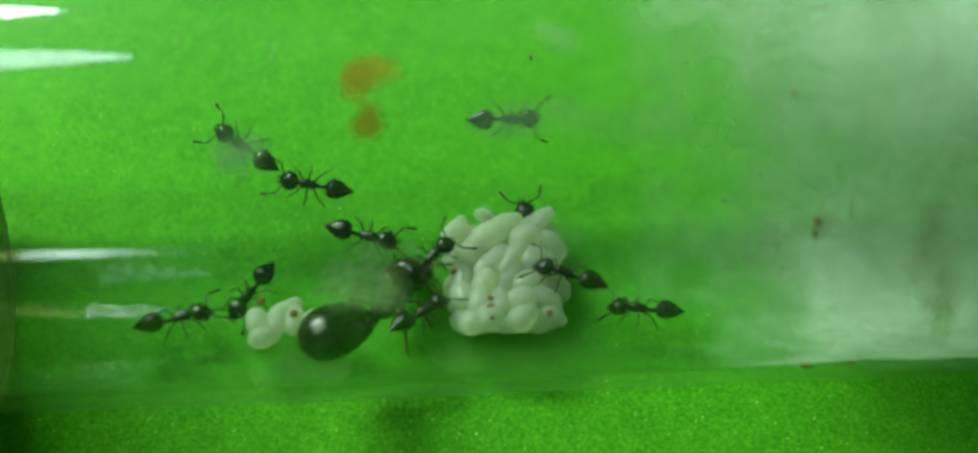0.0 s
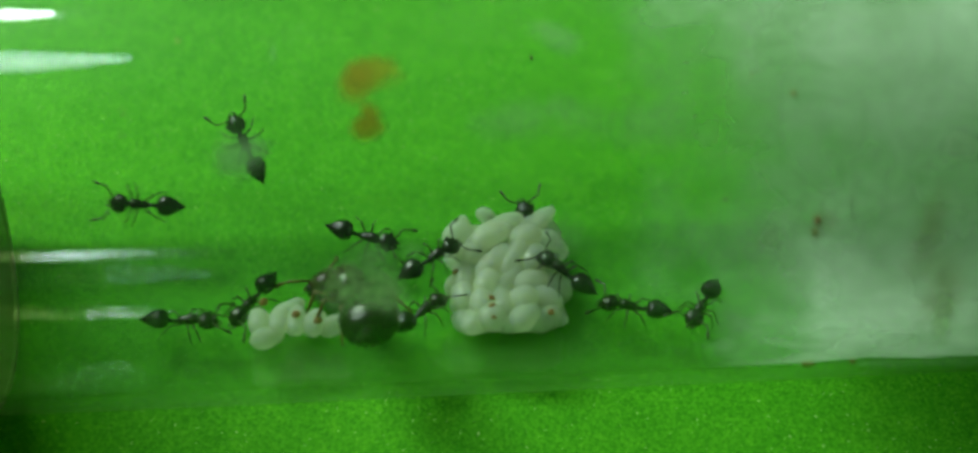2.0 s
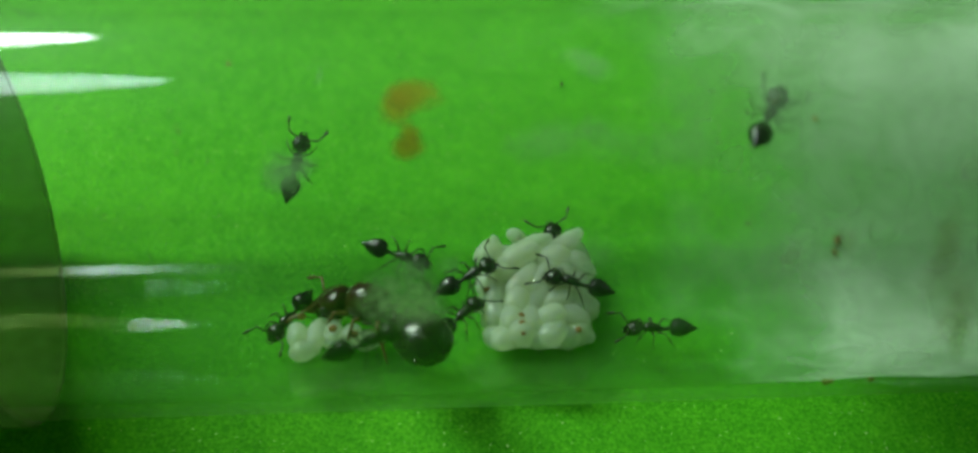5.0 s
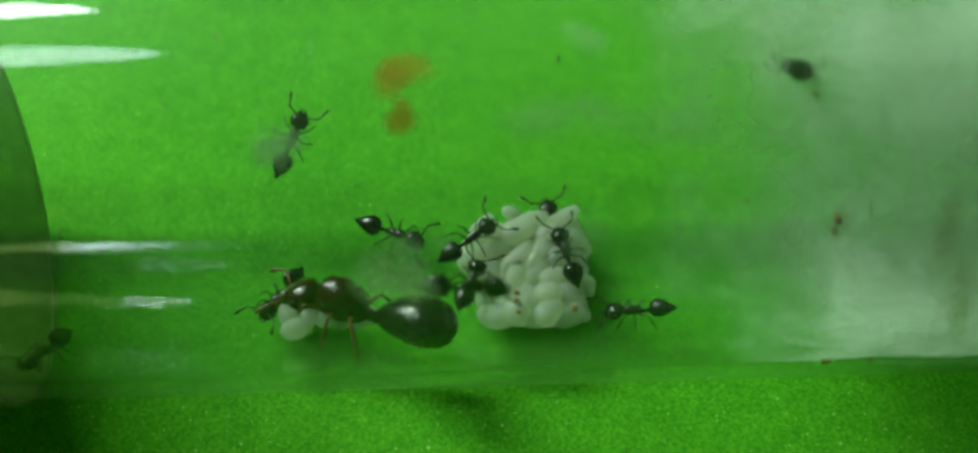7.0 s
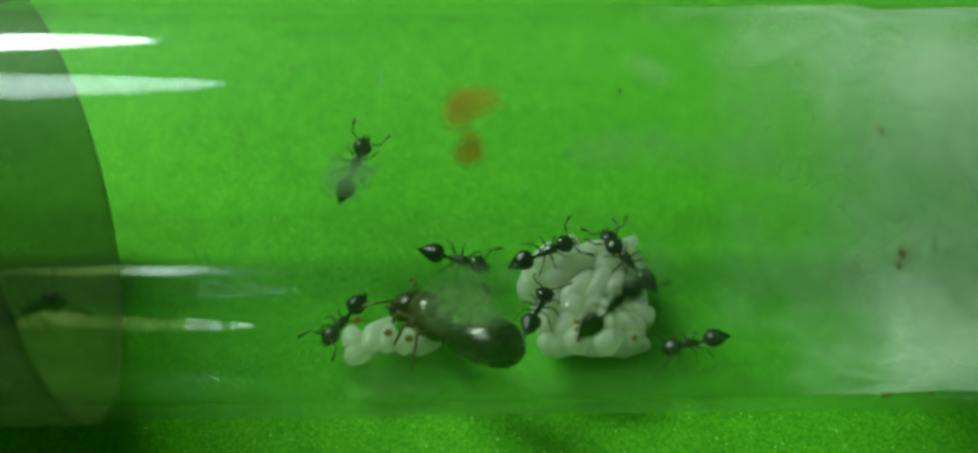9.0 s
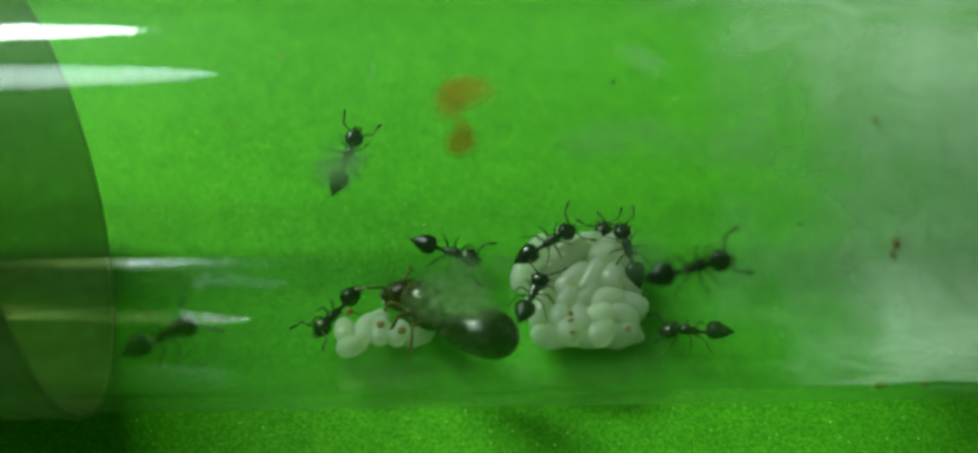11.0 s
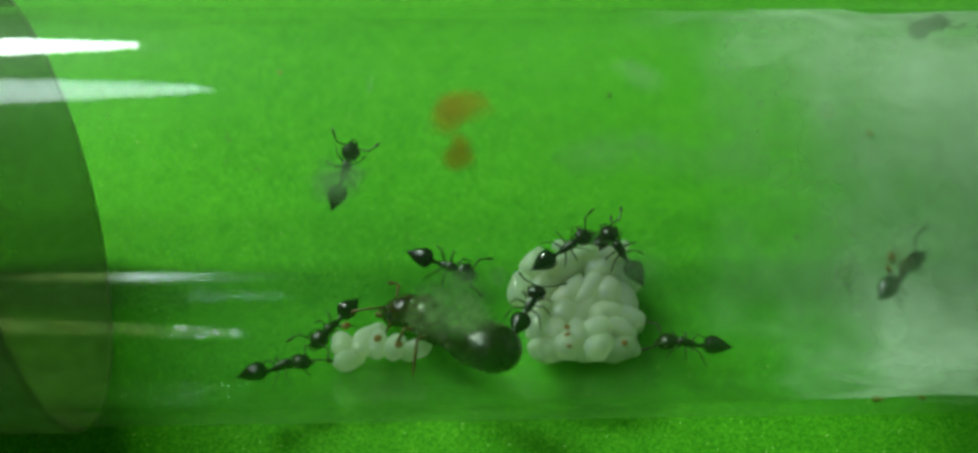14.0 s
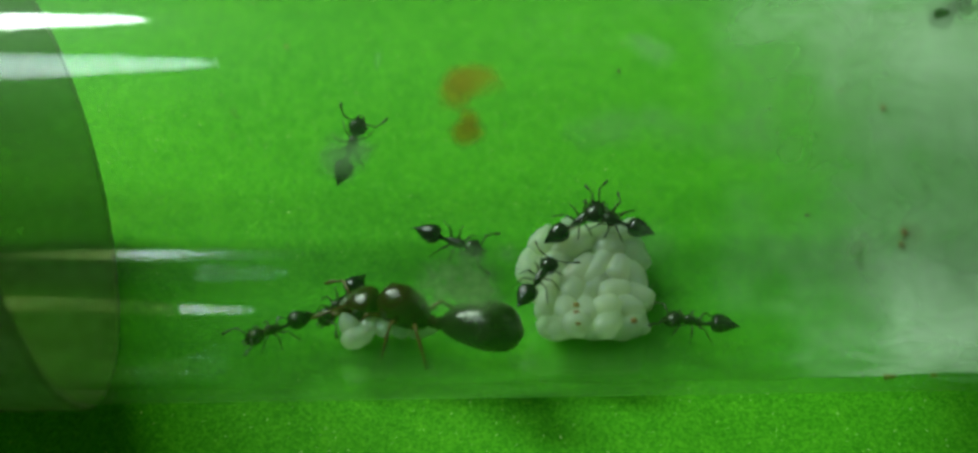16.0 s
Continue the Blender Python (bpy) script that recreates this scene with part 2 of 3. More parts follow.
def tube_form(bm, points, radii, sides=7):
    """A tapering limb along points, in mm."""
    pts = [Vector(p) for p in points]
    rings = []
    for i, p in enumerate(pts):
        d = (pts[min(i + 1, len(pts) - 1)] - pts[max(i - 1, 0)]).normalized()
        side = d.cross(Vector((0, 0, 1)))
        side = side.normalized() if side.length > 1e-4 else Vector((1, 0, 0))
        up = side.cross(d)
        rings.append([(p + (side * math.cos(a) + up * math.sin(a)) * radii[i]) * MM for a in [2 * math.pi * k / sides for k in range(sides)]])
    skin(bm, rings)
    return bm


def ball(bm, centre, size, seg=10):
    m = Matrix.Translation(Vector(centre) * MM) @ Matrix.Diagonal((size[0] * MM, size[1] * MM, size[2] * MM, 1))
    bmesh.ops.create_uvsphere(bm, u_segments=seg, v_segments=max(6, seg // 2 + 2), radius=1, matrix=m)


def on_wall(x, phi, heading, lift=0.0, lean=0.0):
    """The pose of a thing on the inside of the tube: x along it (mm), phi degrees round it from the lowest line
    (towards the far side), heading in degrees from the tube's axis, lift above the wall (mm)."""
    a, h = radians(phi), radians(heading)
    up = Vector((0, -math.sin(a), math.cos(a)))
    fore = Vector((math.cos(h), math.sin(h) * math.cos(a), math.sin(h) * math.sin(a)))
    left = up.cross(fore)
    r = R_IN - lift
    m = Matrix((fore, left, up)).transposed().to_4x4()
    m.translation = Vector((x, r * math.sin(a), AXIS - r * math.cos(a))) * MM
    return m @ pose(0, 0, 0, lean, 0, 0)


# ---- ground ----
def make_sheet():
    bm = bmesh.new()
    n, half = 40, 0.6
    grid = [[bm.verts.new((-half + 2 * half * i / n, -half + 2 * half * j / n, -0.00031)) for j in range(n + 1)] for i in range(n + 1)]
    for i in range(n):
        for j in range(n):
            bm.faces.new((grid[i][j], grid[i + 1][j], grid[i + 1][j + 1], grid[i][j + 1]))
    ob = mesh_object("ground", bm, GROUND)
    tagged(ob, "bright green felt sheet under the tube", "ground", kind="structure")


make_sheet()


# ---- the tube, its sleeve and what clings to it ----
def ring_shell(x0, x1, r0, r1, sides=128, steps=1):
    """A closed cylindrical wall between two radii."""
    bm = bmesh.new()

    def ring(x, r):
        dy, dz = (SET_Y, SET_Z) if r > R_IN + 0.2 else (0.0, 0.0)
        return [Vector((x, dy + r * math.sin(2 * math.pi * i / sides), AXIS + dz - r * math.cos(2 * math.pi * i / sides))) * MM for i in range(sides)]
    path = [(x0, r0), (x0, r1 - 0.06), (x0 + 0.06, r1)] + [(x0 + (x1 - x0) * k / (steps + 1), r1) for k in range(1, steps + 1)]
    path += [(x1 - 0.06, r1), (x1, r1 - 0.06), (x1, r0)]
    rows = skin(bm, [ring(x, r) for x, r in path], False, False)
    a, b = rows[-1], rows[0]
    for i in range(sides):
        bm.faces.new((a[i], a[(i + 1) % sides], b[(i + 1) % sides], b[i]))
    return bm


def make_tube():
    tube = new("test_tube")
    tagged(tube, "clear plastic test tube lying on its side on green felt", "test tube")
    wall = part("tube_wall", ring_shell(-62, 58, R_IN, R_OUT), TUBE, tube)
    wall.data.materials.append(TUBE_INSIDE)
    for f in wall.data.polygons:
        if math.hypot(f.center.y, f.center.z - AXIS * MM) < (R_IN + 0.12) * MM:
            f.material_index = 1
    bm = bmesh.new()
    prof = [(R_OUT, 0.0), (7.7, 2.2), (6.7, 4.4), (5.0, 6.2), (2.6, 7.4), (0.05, 7.9)]
    rings = [[Vector((57.9 + x, SET_Y + r * math.sin(a), AXIS + SET_Z - r * math.cos(a))) * MM for a in [2 * math.pi * k / 64 for k in range(64)]] for r, x in prof]
    skin(bm, rings, False, True)
    part("rounded_end", bm, TUBE, tube)
    return tube


def wall_patch(x, phi, length, width, turn, r, cells=14, wedge=0.0):
    """A thin film on the tube's wall: centre x, phi; length and width in mm along its own axes."""
    bm = bmesh.new()
    uv = bm.loops.layers.uv.new("UVMap")
    c, s = math.cos(radians(turn)), math.sin(radians(turn))
    grid = {}
    for i in range(cells + 1):
        for j in range(cells + 1):
            u, v = i / cells - 0.5, j / cells - 0.5
            dx, dp = u * length * c - v * width * s, u * length * s + v * width * c
            a = radians(phi) + dp / r
            grid[i, j] = bm.verts.new(Vector((x + dx, (r - wedge * (0.5 - v)) * math.sin(a), AXIS - (r - wedge * (0.5 - v)) * math.cos(a))) * MM)
    for i in range(cells):
        for j in range(cells):
            f = bm.faces.new((grid[i, j], grid[i + 1, j], grid[i + 1, j + 1], grid[i, j + 1]))
            for loop, (a, b) in zip(f.loops, ((i, j), (i + 1, j), (i + 1, j + 1), (i, j + 1))):
                loop[uv].uv = (a / cells, b / cells)
    return bm


tube = make_tube()
FRONT, BACK = R_IN - 0.012, R_IN - 0.012
# smears on the wall towards the viewer
for x, phi, l, w, turn, mat, label in (
        (-2.58, -146.2, 2.3, 2.0, 10, SMEAR, "dried whitish smear"),
        (1.10, -114.8, 3.3, 2.6, -25, VEIL, "dried whitish smear"),
        (1.80, -110.8, 2.2, 1.8, 20, VEIL, "dried whitish smear"),
        (1.60, -122.3, 1.5, 1.1, 0, FAINT, "faint whitish smear"),
        (2.75, -122.5, 1.3, 1.0, 30, FAINT, "faint whitish smear"),
        (6.02, -153.5, 3.2, 1.9, 0, FAINT, "faint whitish smear"),
        (20.42, -143.4, 2.2, 1.6, -30, SMEAR, "dense whitish smear"),
        (14.29, -122.1, 1.3, 1.6, 20, SMEAR, "dense whitish smear"),
        (20.9, -96.0, 1.0, 5.0, -18, VEIL, "dried whitish smear"),
        (8.30, -153.4, 2.8, 2.2, 20, FAINT, "faint whitish smear"),
        (7.60, -177.0, 2.4, 1.4, 40, FAINT, "faint whitish smear"),
        (10.4, -151.0, 3.6, 2.6, 0, FAINT, "faint whitish smear"),
        (14.1, -121.0, 2.2, 2.6, 0, FAINT, "faint whitish smear"),
        (7.4, -124.0, 2.6, 2.0, 0, FAINT, "faint whitish smear"),
        (-1.39, -172.8, 0.22, 1.1, 5, FAINT, "faint whitish scratch")):
    part("smear", wall_patch(x, phi, l, w, turn, FRONT), mat, tube, label)
for x, phi, l, w, turn in ((1.75, -167.0, 2.1, 1.5, -10), (1.15, -163.8, 1.2, 1.8, 20), (1.40, -152.7, 1.35, 1.0, -10), (1.55, -155.4, 0.8, 1.1, 0)):
    part("stain", wall_patch(x, phi, l, w, turn, FRONT), STAIN, tube, "orange-brown food stain")
for x, phi, l, w, turn in ((19.6, -124.0, 1.6, 4.5, 8), (20.6, -104.0, 1.8, 5.0, -10), (16.0, -126.0, 1.2, 1.8, 0)):
    part("stain", wall_patch(x, phi, l, w, turn, FRONT), TEA, tube, "faint brown stain")
# added strip, tilted so that a lamp's reflection shows on the far wall
part("wet_film", wall_patch(-10.5, 17.3, 15.5, 0.75, -0.5, BACK, 30, 0.09), GLINT_STRIP, tube, "glossy strip added to carry a lamp's streak")


def make_sleeve():
    sleeve = new("dark_sleeve")
    tagged(sleeve, "smoky olive translucent plastic sleeve slid over the tube", "sleeve")
    def slanted(bm):
        for v in bm.verts:
            if v.co.x > -0.03:
                v.co.x -= 0.149 * v.co.y + 0.14 * v.co.z
        return bm

    part("film", slanted(ring_shell(-62.5, -12.88, R_OUT + 0.03, R_OUT + 0.21)), SLEEVE, sleeve)
    part("cut_edge", slanted(ring_shell(-12.87, -12.72, R_OUT + 0.03, R_OUT + 0.20)), CUT_EDGE, sleeve, "pale frosted cut edge")


make_sleeve()


def make_cotton_plug():
    plug = new("cotton_plug")
    tagged(plug, "damp white cotton wool plug stuffed in the tube", "cotton plug")

    def wad(name, x0, x1, r, mat, seed, face):
        bm = bmesh.new()
        rings = []
        prof = [(x0, r * f) for f in (0.12, 0.35, 0.6, 0.8, 0.93)] if face else []
        prof += [(x0 + (x1 - x0) * k / 14, r) for k in range(15)]
        for k, (x, rr) in enumerate(prof):
            ring = []
            for i in range(72):
                a = 2 * math.pi * i / 72
                p = Vector((x, rr * math.sin(a), rr * -math.cos(a)))
                d = noise.noise(p * 0.35 + Vector((seed, 0, 0))) + 0.5 * noise.noise(p * 1.1 + Vector((0, seed, 0)))
                bulge = 2.2 * (1 - (rr / r) ** 2)
                q = Vector((p.x + d * 1.3 - bulge if x < x1 - 1 else p.x, 0, 0))
                rad = min(R_IN - 0.03, rr * (1 + 0.06 * d))
                ring.append(Vector((q.x, rad * math.sin(a), AXIS - rad * math.cos(a))) * MM)
            rings.append(ring)
        skin(bm, rings, face, False)
        return part(name, bm, mat, plug)

    wad("wool_core", 29, 54, 7.25, WOOL, 3.0, True)
    wad("wool_wisp", 1.0, 34, 7.36, WISP, 7.0, False)
    wad("inner_wisp", 3.0, 35, 6.3, INNER, 2.0, False)
    rnd = random.Random(5)
    bm = bmesh.new()
    for _ in range(22):
        x, phi = rnd.uniform(16.5, 24), rnd.uniform(-180, 180)
        r = rnd.uniform(6.2, 7.3)
        a, h, bend = radians(phi), rnd.uniform(0, 6.28), rnd.uniform(-0.9, 0.9)
        pts = []
        for k in range(6):
            pts.append((x, r * math.sin(a), AXIS - r * math.cos(a)))
            x += 0.45 * math.cos(h)
            a += 0.45 * math.sin(h) / r
            h += bend * 0.5
        tube_form(bm, pts, [0.0045] * 6, 3)
    part("loose_fibres", bm, FIBRE, plug, "loose curled cotton fibres")["kind"] = "stuff"


make_cotton_plug()

# specks of dirt on the walls
rnd = random.Random(11)
for x, phi, size, mat in ((8.43, 79.4, 0.13, SPECK), (15.16, -158.4, 0.13, RUST), (16.98, 29.0, 0.13, SPECK), (-4.38, -177.1, 0.09, RUST),
                          (15.81, -126.5, 0.22, RUST), (15.75, -123.4, 0.18, RUST), (-5.97, -151.9, 0.06, SPECK), (-4.95, -149.7, 0.06, SPECK),
                          (14.05, -164.5, 0.06, SPECK), (-11.8, -148.7, 0.05, SPECK), (-9.77, -164.3, 0.05, SPECK), (-6.86, -126.3, 0.05, SPECK),
                          (-8.28, -136.4, 0.05, SPECK), (13.85, -163.5, 0.06, RUST), (-5.40, -149.4, 0.05, SPECK), (17.5, -62.0, 0.2, RUST), (19.0, -64.0, 0.14, RUST), (17.39, -60.0, 0.16, RUST)):
    r = R_IN - 0.03
    bm = bmesh.new()
    ball(bm, (0, 0, 0), (size, size * 0.8, size * 0.45), 8)
    for v in bm.verts:
        v.co *= 1 + 0.35 * noise.noise(v.co * 9000)
    ob = mesh_object("dirt_speck", bm, mat)
    a = radians(phi)
    ob.matrix_world = pose(x * MM, r * math.sin(a) * MM, (AXIS - r * math.cos(a)) * MM, phi, 0, rnd.uniform(0, 180))
    tagged(ob, "tiny brown speck of debris on the tube wall", "debris", "specks on the tube")

# fibres and a scratch on the wall towards the viewer
for x, phi, length, turn, mat, label in ((-5.89, -157.7, 0.45, 60, SPECK, "short dark fibre stuck to the tube wall"),
                                         (14.49, -119.9, 0.9, 80, SPECK, "dark curved fibre poking out of the cotton")):
    bm = bmesh.new()
    pts = []
    for k in range(7):
        u = k / 6 - 0.5
        h = radians(turn)
        bow = 0.12 * length * (1 - 4 * u * u)
        a = radians(phi) + (u * length * math.sin(h) + bow * math.cos(h)) / R_IN
        pts.append((x + u * length * math.cos(h) - bow * math.sin(h), (R_IN - 0.03) * math.sin(a), AXIS - (R_IN - 0.03) * math.cos(a)))
    ob = mesh_object("fibre", tube_form(bm, pts, [0.012, 0.02, 0.024, 0.024, 0.022, 0.018, 0.01], 6), mat)
    tagged(ob, label, "fibre")
FIBRE_OUT = ob


# ---- brood ----
def larva_mesh(length, width, curve, seed):
    """A grub: plump, faintly segmented, bent, thinner at its head."""
    bm = bmesh.new()
    rings = []
    n = 15
    for k in range(n):
        u = k / (n - 1)
        x = (u - 0.5) * length
        w = width * 0.5 * (max(0.0, 1 - abs(2 * u - 1.06) ** 2.6)) ** 0.5 * (1.08 - 0.28 * u) * (1 + 0.035 * math.cos(u * 2 * math.pi * 7))
        w = max(w, 0.02)
        z = curve * (1 - (2 * u - 1) ** 2)
        ring = []
        for i in range(12):
            c = 2 * math.pi * i / 12
            v = Vector((x, w * math.cos(c), z + w * 0.92 * math.sin(c)))
            v += Vector((0, math.cos(c), math.sin(c))) * 0.06 * noise.noise(v * 2.2 + Vector((seed, 0, 0)))
            ring.append(v * MM)
        rings.append(ring)
    skin(bm, rings)
    return bm


def grub(kind, m, label, group):
    """One larva at the pose m; larvae of a kind share three meshes."""
    length, width, curve = {"long": (2.4, 1.02, 0.14), "plump": (1.6, 1.18, 0.06), "slim": (1.5, 0.92, 0.05), "small": (1.0, 0.66, 0.03), "egg": (0.66, 0.64, 0.0)}[kind]
    meshes = grubs.setdefault(kind, [])
    turn = made.get(kind, 0)
    made[kind] = turn + 1
    if len(meshes) < 3:
        k = len(meshes)
        ob = mesh_object("ant_larva", larva_mesh(length * (1 + 0.07 * (k - 1)), width * (1 - 0.05 * (k - 1)), curve * (1 - k), k * 3.7 + len(kind)), BROOD)
        meshes.append(ob.data)
    else:
        ob = new("ant_larva", meshes[turn % 3])
    ob.matrix_world = m
    return tagged(ob, label, "larva", group)


def gut(x, phi, lift, size, larvae):
    """A brown gut that shows through the skin of the nearest larva."""
    m = on_wall(x, phi, 30, lift)
    near = min(larvae, key=lambda o: (o.matrix_world.translation - m.translation).length)
    bm = bmesh.new()
    ball(bm, (0, 0, 0), (size, size * 0.8, 0.07), 8)
    ob = part("gut_spot", bm, GUT, near, "brown gut showing through the skin")
    ob.matrix_basis = near.matrix_world.inverted() @ m @ pose(0, 0, 0, 38, 0, 0)


grubs, made = {}, {}
rnd = random.Random(4)
HEAP = "plump translucent white ant larva in a heap of brood"
# the main heap: x, phi, heading, lift
heap = []
for kind, rows in (
    ("long", (
        (6.47, 15.61, 27, 0.95), (6.87, 19.97, 25, 0.80), (8.19, 20.80, 31, 0.85), (6.55, 5.04, 47, 1.10), (7.44, 6.15, 57, 1.20), (6.98, -4.53, 52, 1.20))),
    ("plump", (
        (7.98, 14.76, 19, 1.05), (9.08, 12.92, -42, 0.80), (5.80, 10.01, 25, 0.95), (8.25, 5.56, 66, 1.10), (8.89, 4.19, -57, 0.90), (5.38, 0.75, 82, 0.85),
        (6.19, -4.95, 66, 1.15), (7.96, -4.57, 25, 1.10), (8.88, -3.51, -25, 0.85), (5.30, -8.09, 106, 0.80), (5.95, -12.08, 78, 1.05), (6.71, -13.40, 90, 1.10),
        (7.55, -12.62, 37, 1.05), (8.43, -10.51, -13, 0.85), (5.60, -17.57, 66, 0.70), (6.23, -18.83, 90, 0.90), (7.52, -19.36, 47, 0.85))),
    ("small", (
        (6.81, -21.05, 78, 0.70), (8.51, -14.75, 0, 0.60), (5.49, 21.53, 94, 0.45), (6.44, 25.50, -37, 0.40), (9.29, -4.90, -66, 0.55))),
    ("egg", ((9.05, -16.50, 82, 0.40),))):
    for x, phi, heading, lift in rows:
        heap.append(grub(kind, on_wall(x, phi, heading, lift) @ pose(0, 0, 0, rnd.uniform(-40, 40), rnd.uniform(-6, 6), 0), HEAP, "main heap of larvae"))
# the larvae beneath them
for i in range(6):
    for j in range(5):
        x, phi = 5.4 + 0.68 * i + rnd.uniform(-0.2, 0.2), -15.5 + 8.4 * j + rnd.uniform(-2, 2)
        heap.append(grub("plump", on_wall(x, phi, rnd.uniform(-70, 70), 0.38 + 0.1 * rnd.random()), HEAP, "main heap of larvae"))
for x, phi, lift in ((6.20, 3.97, 1.50), (6.26, -14.78, 1.45), (6.24, -19.49, 1.45), (4.97, 1.37, 1.15), (8.63, -18.47, 0.95), (5.35, 18.53, 0.70), (6.57, 24.32, 0.60), (6.29, -23.37, 1.25)):
    gut(x, phi, lift, 0.17, heap)
# the small heap
few = []
for x, phi, heading, lift in (
        (-2.94, -14.45, 96, 0.60), (-2.20, -15.05, 87, 0.65), (-1.49, -14.06, 82, 0.60), (-0.77, -14.83, 74, 0.50), (-0.00, -14.98, 25, 0.40), (-1.87, -7.51, 37, 0.35),
        (-2.64, -19.52, 25, 0.35)):
    few.append(grub("slim", on_wall(x, phi, heading, lift) @ pose(0, 0, 0, rnd.uniform(-20, 20), 0, 0), HEAP, "small heap of larvae"))
for x, phi, lift in ((-2.77, -7.97, 1.00), (-1.47, -15.16, 1.05), (-0.61, -17.21, 0.90)):
    gut(x, phi, lift, 0.2, few)
DRAGGED = grub("plump", on_wall(5.4, 8, 70, 0.5), "plump white ant larva dragged along the rim of the brood", "main heap of larvae")


# ---- ants ----
def leg_form(knee, foot, s, thick):
    """A leg from its hip at the origin: femur, tibia, tarsus (mm)."""
    k, f = Vector(knee), Vector(foot)
    ankle = k.lerp(f, 0.72) + Vector((0, 0, 0.03 * s))
    bm = bmesh.new()
    tube_form(bm, [(0, 0, 0), k * 0.15, k * 0.5, k * 0.9, k, k.lerp(ankle, 0.12), k.lerp(ankle, 0.6), ankle, ankle.lerp(f, 0.5), f],
              [t * thick for t in (0.9, 1.0, 1.25, 0.85, 0.75, 0.7, 0.9, 0.55, 0.5, 0.35)])
    return bm


def antenna_form(points, thick):
    a, b, c = (Vector(p) for p in points)
    bm = bmesh.new()
    tube_form(bm, [(0, 0, 0), a * 0.5, a, a.lerp(b, 0.3), a.lerp(b, 0.7), b, b.lerp(c, 0.5), c],
              [t * thick for t in (0.8, 0.75, 0.9, 0.65, 0.75, 1.1, 1.45, 0.6)])
    return bm


def make_ant(queen=False):
    ant = new("queen_ant" if queen else "worker_ant")
    s = 2.25 if queen else 1.0
    hip_z = 0.85 if queen else 0.34
    z = 1.15 if queen else 0.45
    body, back, limb = (QUEEN, QUEEN_GASTER, QUEEN_LIMB) if queen else (CHITIN, GASTER, LIMB)
    if queen:
        head = [(1.68, 0.12, 0.15, 1.2), (1.78, 0.58, 0.5, 1.2), (2.05, 0.88, 0.70, 1.15), (2.55, 0.90, 0.70, 1.05), (3.0, 0.72, 0.54, 0.95), (3.3, 0.42, 0.34, 0.86), (3.5, 0.14, 0.14, 0.8)]
        mid = [(1.72, 0.12, 0.14, 1.2), (1.6, 0.5, 0.5, 1.28), (1.2, 0.82, 0.86, 1.38), (0.6, 0.86, 0.92, 1.36), (0.05, 0.74, 0.82, 1.22), (-0.4, 0.5, 0.56, 1.05), (-0.62, 0.14, 0.16, 0.95)]
        waist = [(-0.57, 0.12, 0.12, 0.9), (-0.74, 0.3, 0.36, 1.0), (-0.90, 0.14, 0.14, 0.9), (-1.05, 0.34, 0.38, 1.0), (-1.2, 0.15, 0.16, 0.95)]
        rear = [(-1.12, 0.14, 0.16, 1.0), (-1.28, 0.42, 0.38, 1.05), (-1.75, 0.76, 0.68, 1.14), (-2.5, 1.06, 0.90, 1.18), (-3.2, 1.22, 0.97, 1.16), (-3.85, 1.08, 0.86, 1.07), (-4.25, 0.78, 0.60, 0.98), (-4.5, 0.14, 0.12, 0.92)]
        hips = (1.2, 0.6, 0.0)
    else:
        head = [(0.62, 0.08, 0.08, 0.47), (0.68, 0.26, 0.2, 0.47), (0.85, 0.39, 0.30, 0.46), (1.05, 0.40, 0.31, 0.43), (1.23, 0.32, 0.24, 0.39), (1.36, 0.19, 0.15, 0.36), (1.41, 0.05, 0.05, 0.34)]
        mid = [(0.66, 0.07, 0.07, 0.45), (0.56, 0.17, 0.16, 0.47), (0.38, 0.24, 0.23, 0.50), (0.18, 0.19, 0.19, 0.48), (0.0, 0.18, 0.18, 0.45), (-0.14, 0.14, 0.14, 0.4), (-0.22, 0.06, 0.06, 0.38)]
        waist = [(-0.17, 0.05, 0.05, 0.37), (-0.27, 0.11, 0.12, 0.40), (-0.35, 0.05, 0.05, 0.37), (-0.44, 0.13, 0.13, 0.41), (-0.53, 0.06, 0.07, 0.41)]
        rear = [(-0.50, 0.06, 0.07, 0.44), (-0.56, 0.30, 0.24, 0.47), (-0.72, 0.42, 0.35, 0.50), (-0.92, 0.44, 0.37, 0.50), (-1.15, 0.37, 0.31, 0.49), (-1.38, 0.23, 0.2, 0.47), (-1.58, 0.09, 0.08, 0.45), (-1.72, 0.015, 0.015, 0.44)]
        hips = (0.45, 0.24, 0.02)
    neck, stalk = Vector((head[0][0], 0, head[0][3])), Vector((rear[0][0], 0, rear[0][3]))

    def jointed(name, bm, mat, parent, joint):
        """A part that turns about a joint of its own."""
        bmesh.ops.translate(bm, vec=-joint * MM, verts=bm.verts)
        return part(name, bm, mat, parent)

    h = jointed("head", body_form(head), body, ant, neck)
    h.location = neck * MM
    part("thorax", body_form(mid, lump=0.03 * s), body, ant)
    part("petiole", body_form(waist, 12), body, ant)
    jointed("gaster", body_form(rear, 20), back, ant, stalk).location = stalk * MM
    hc = head[3]
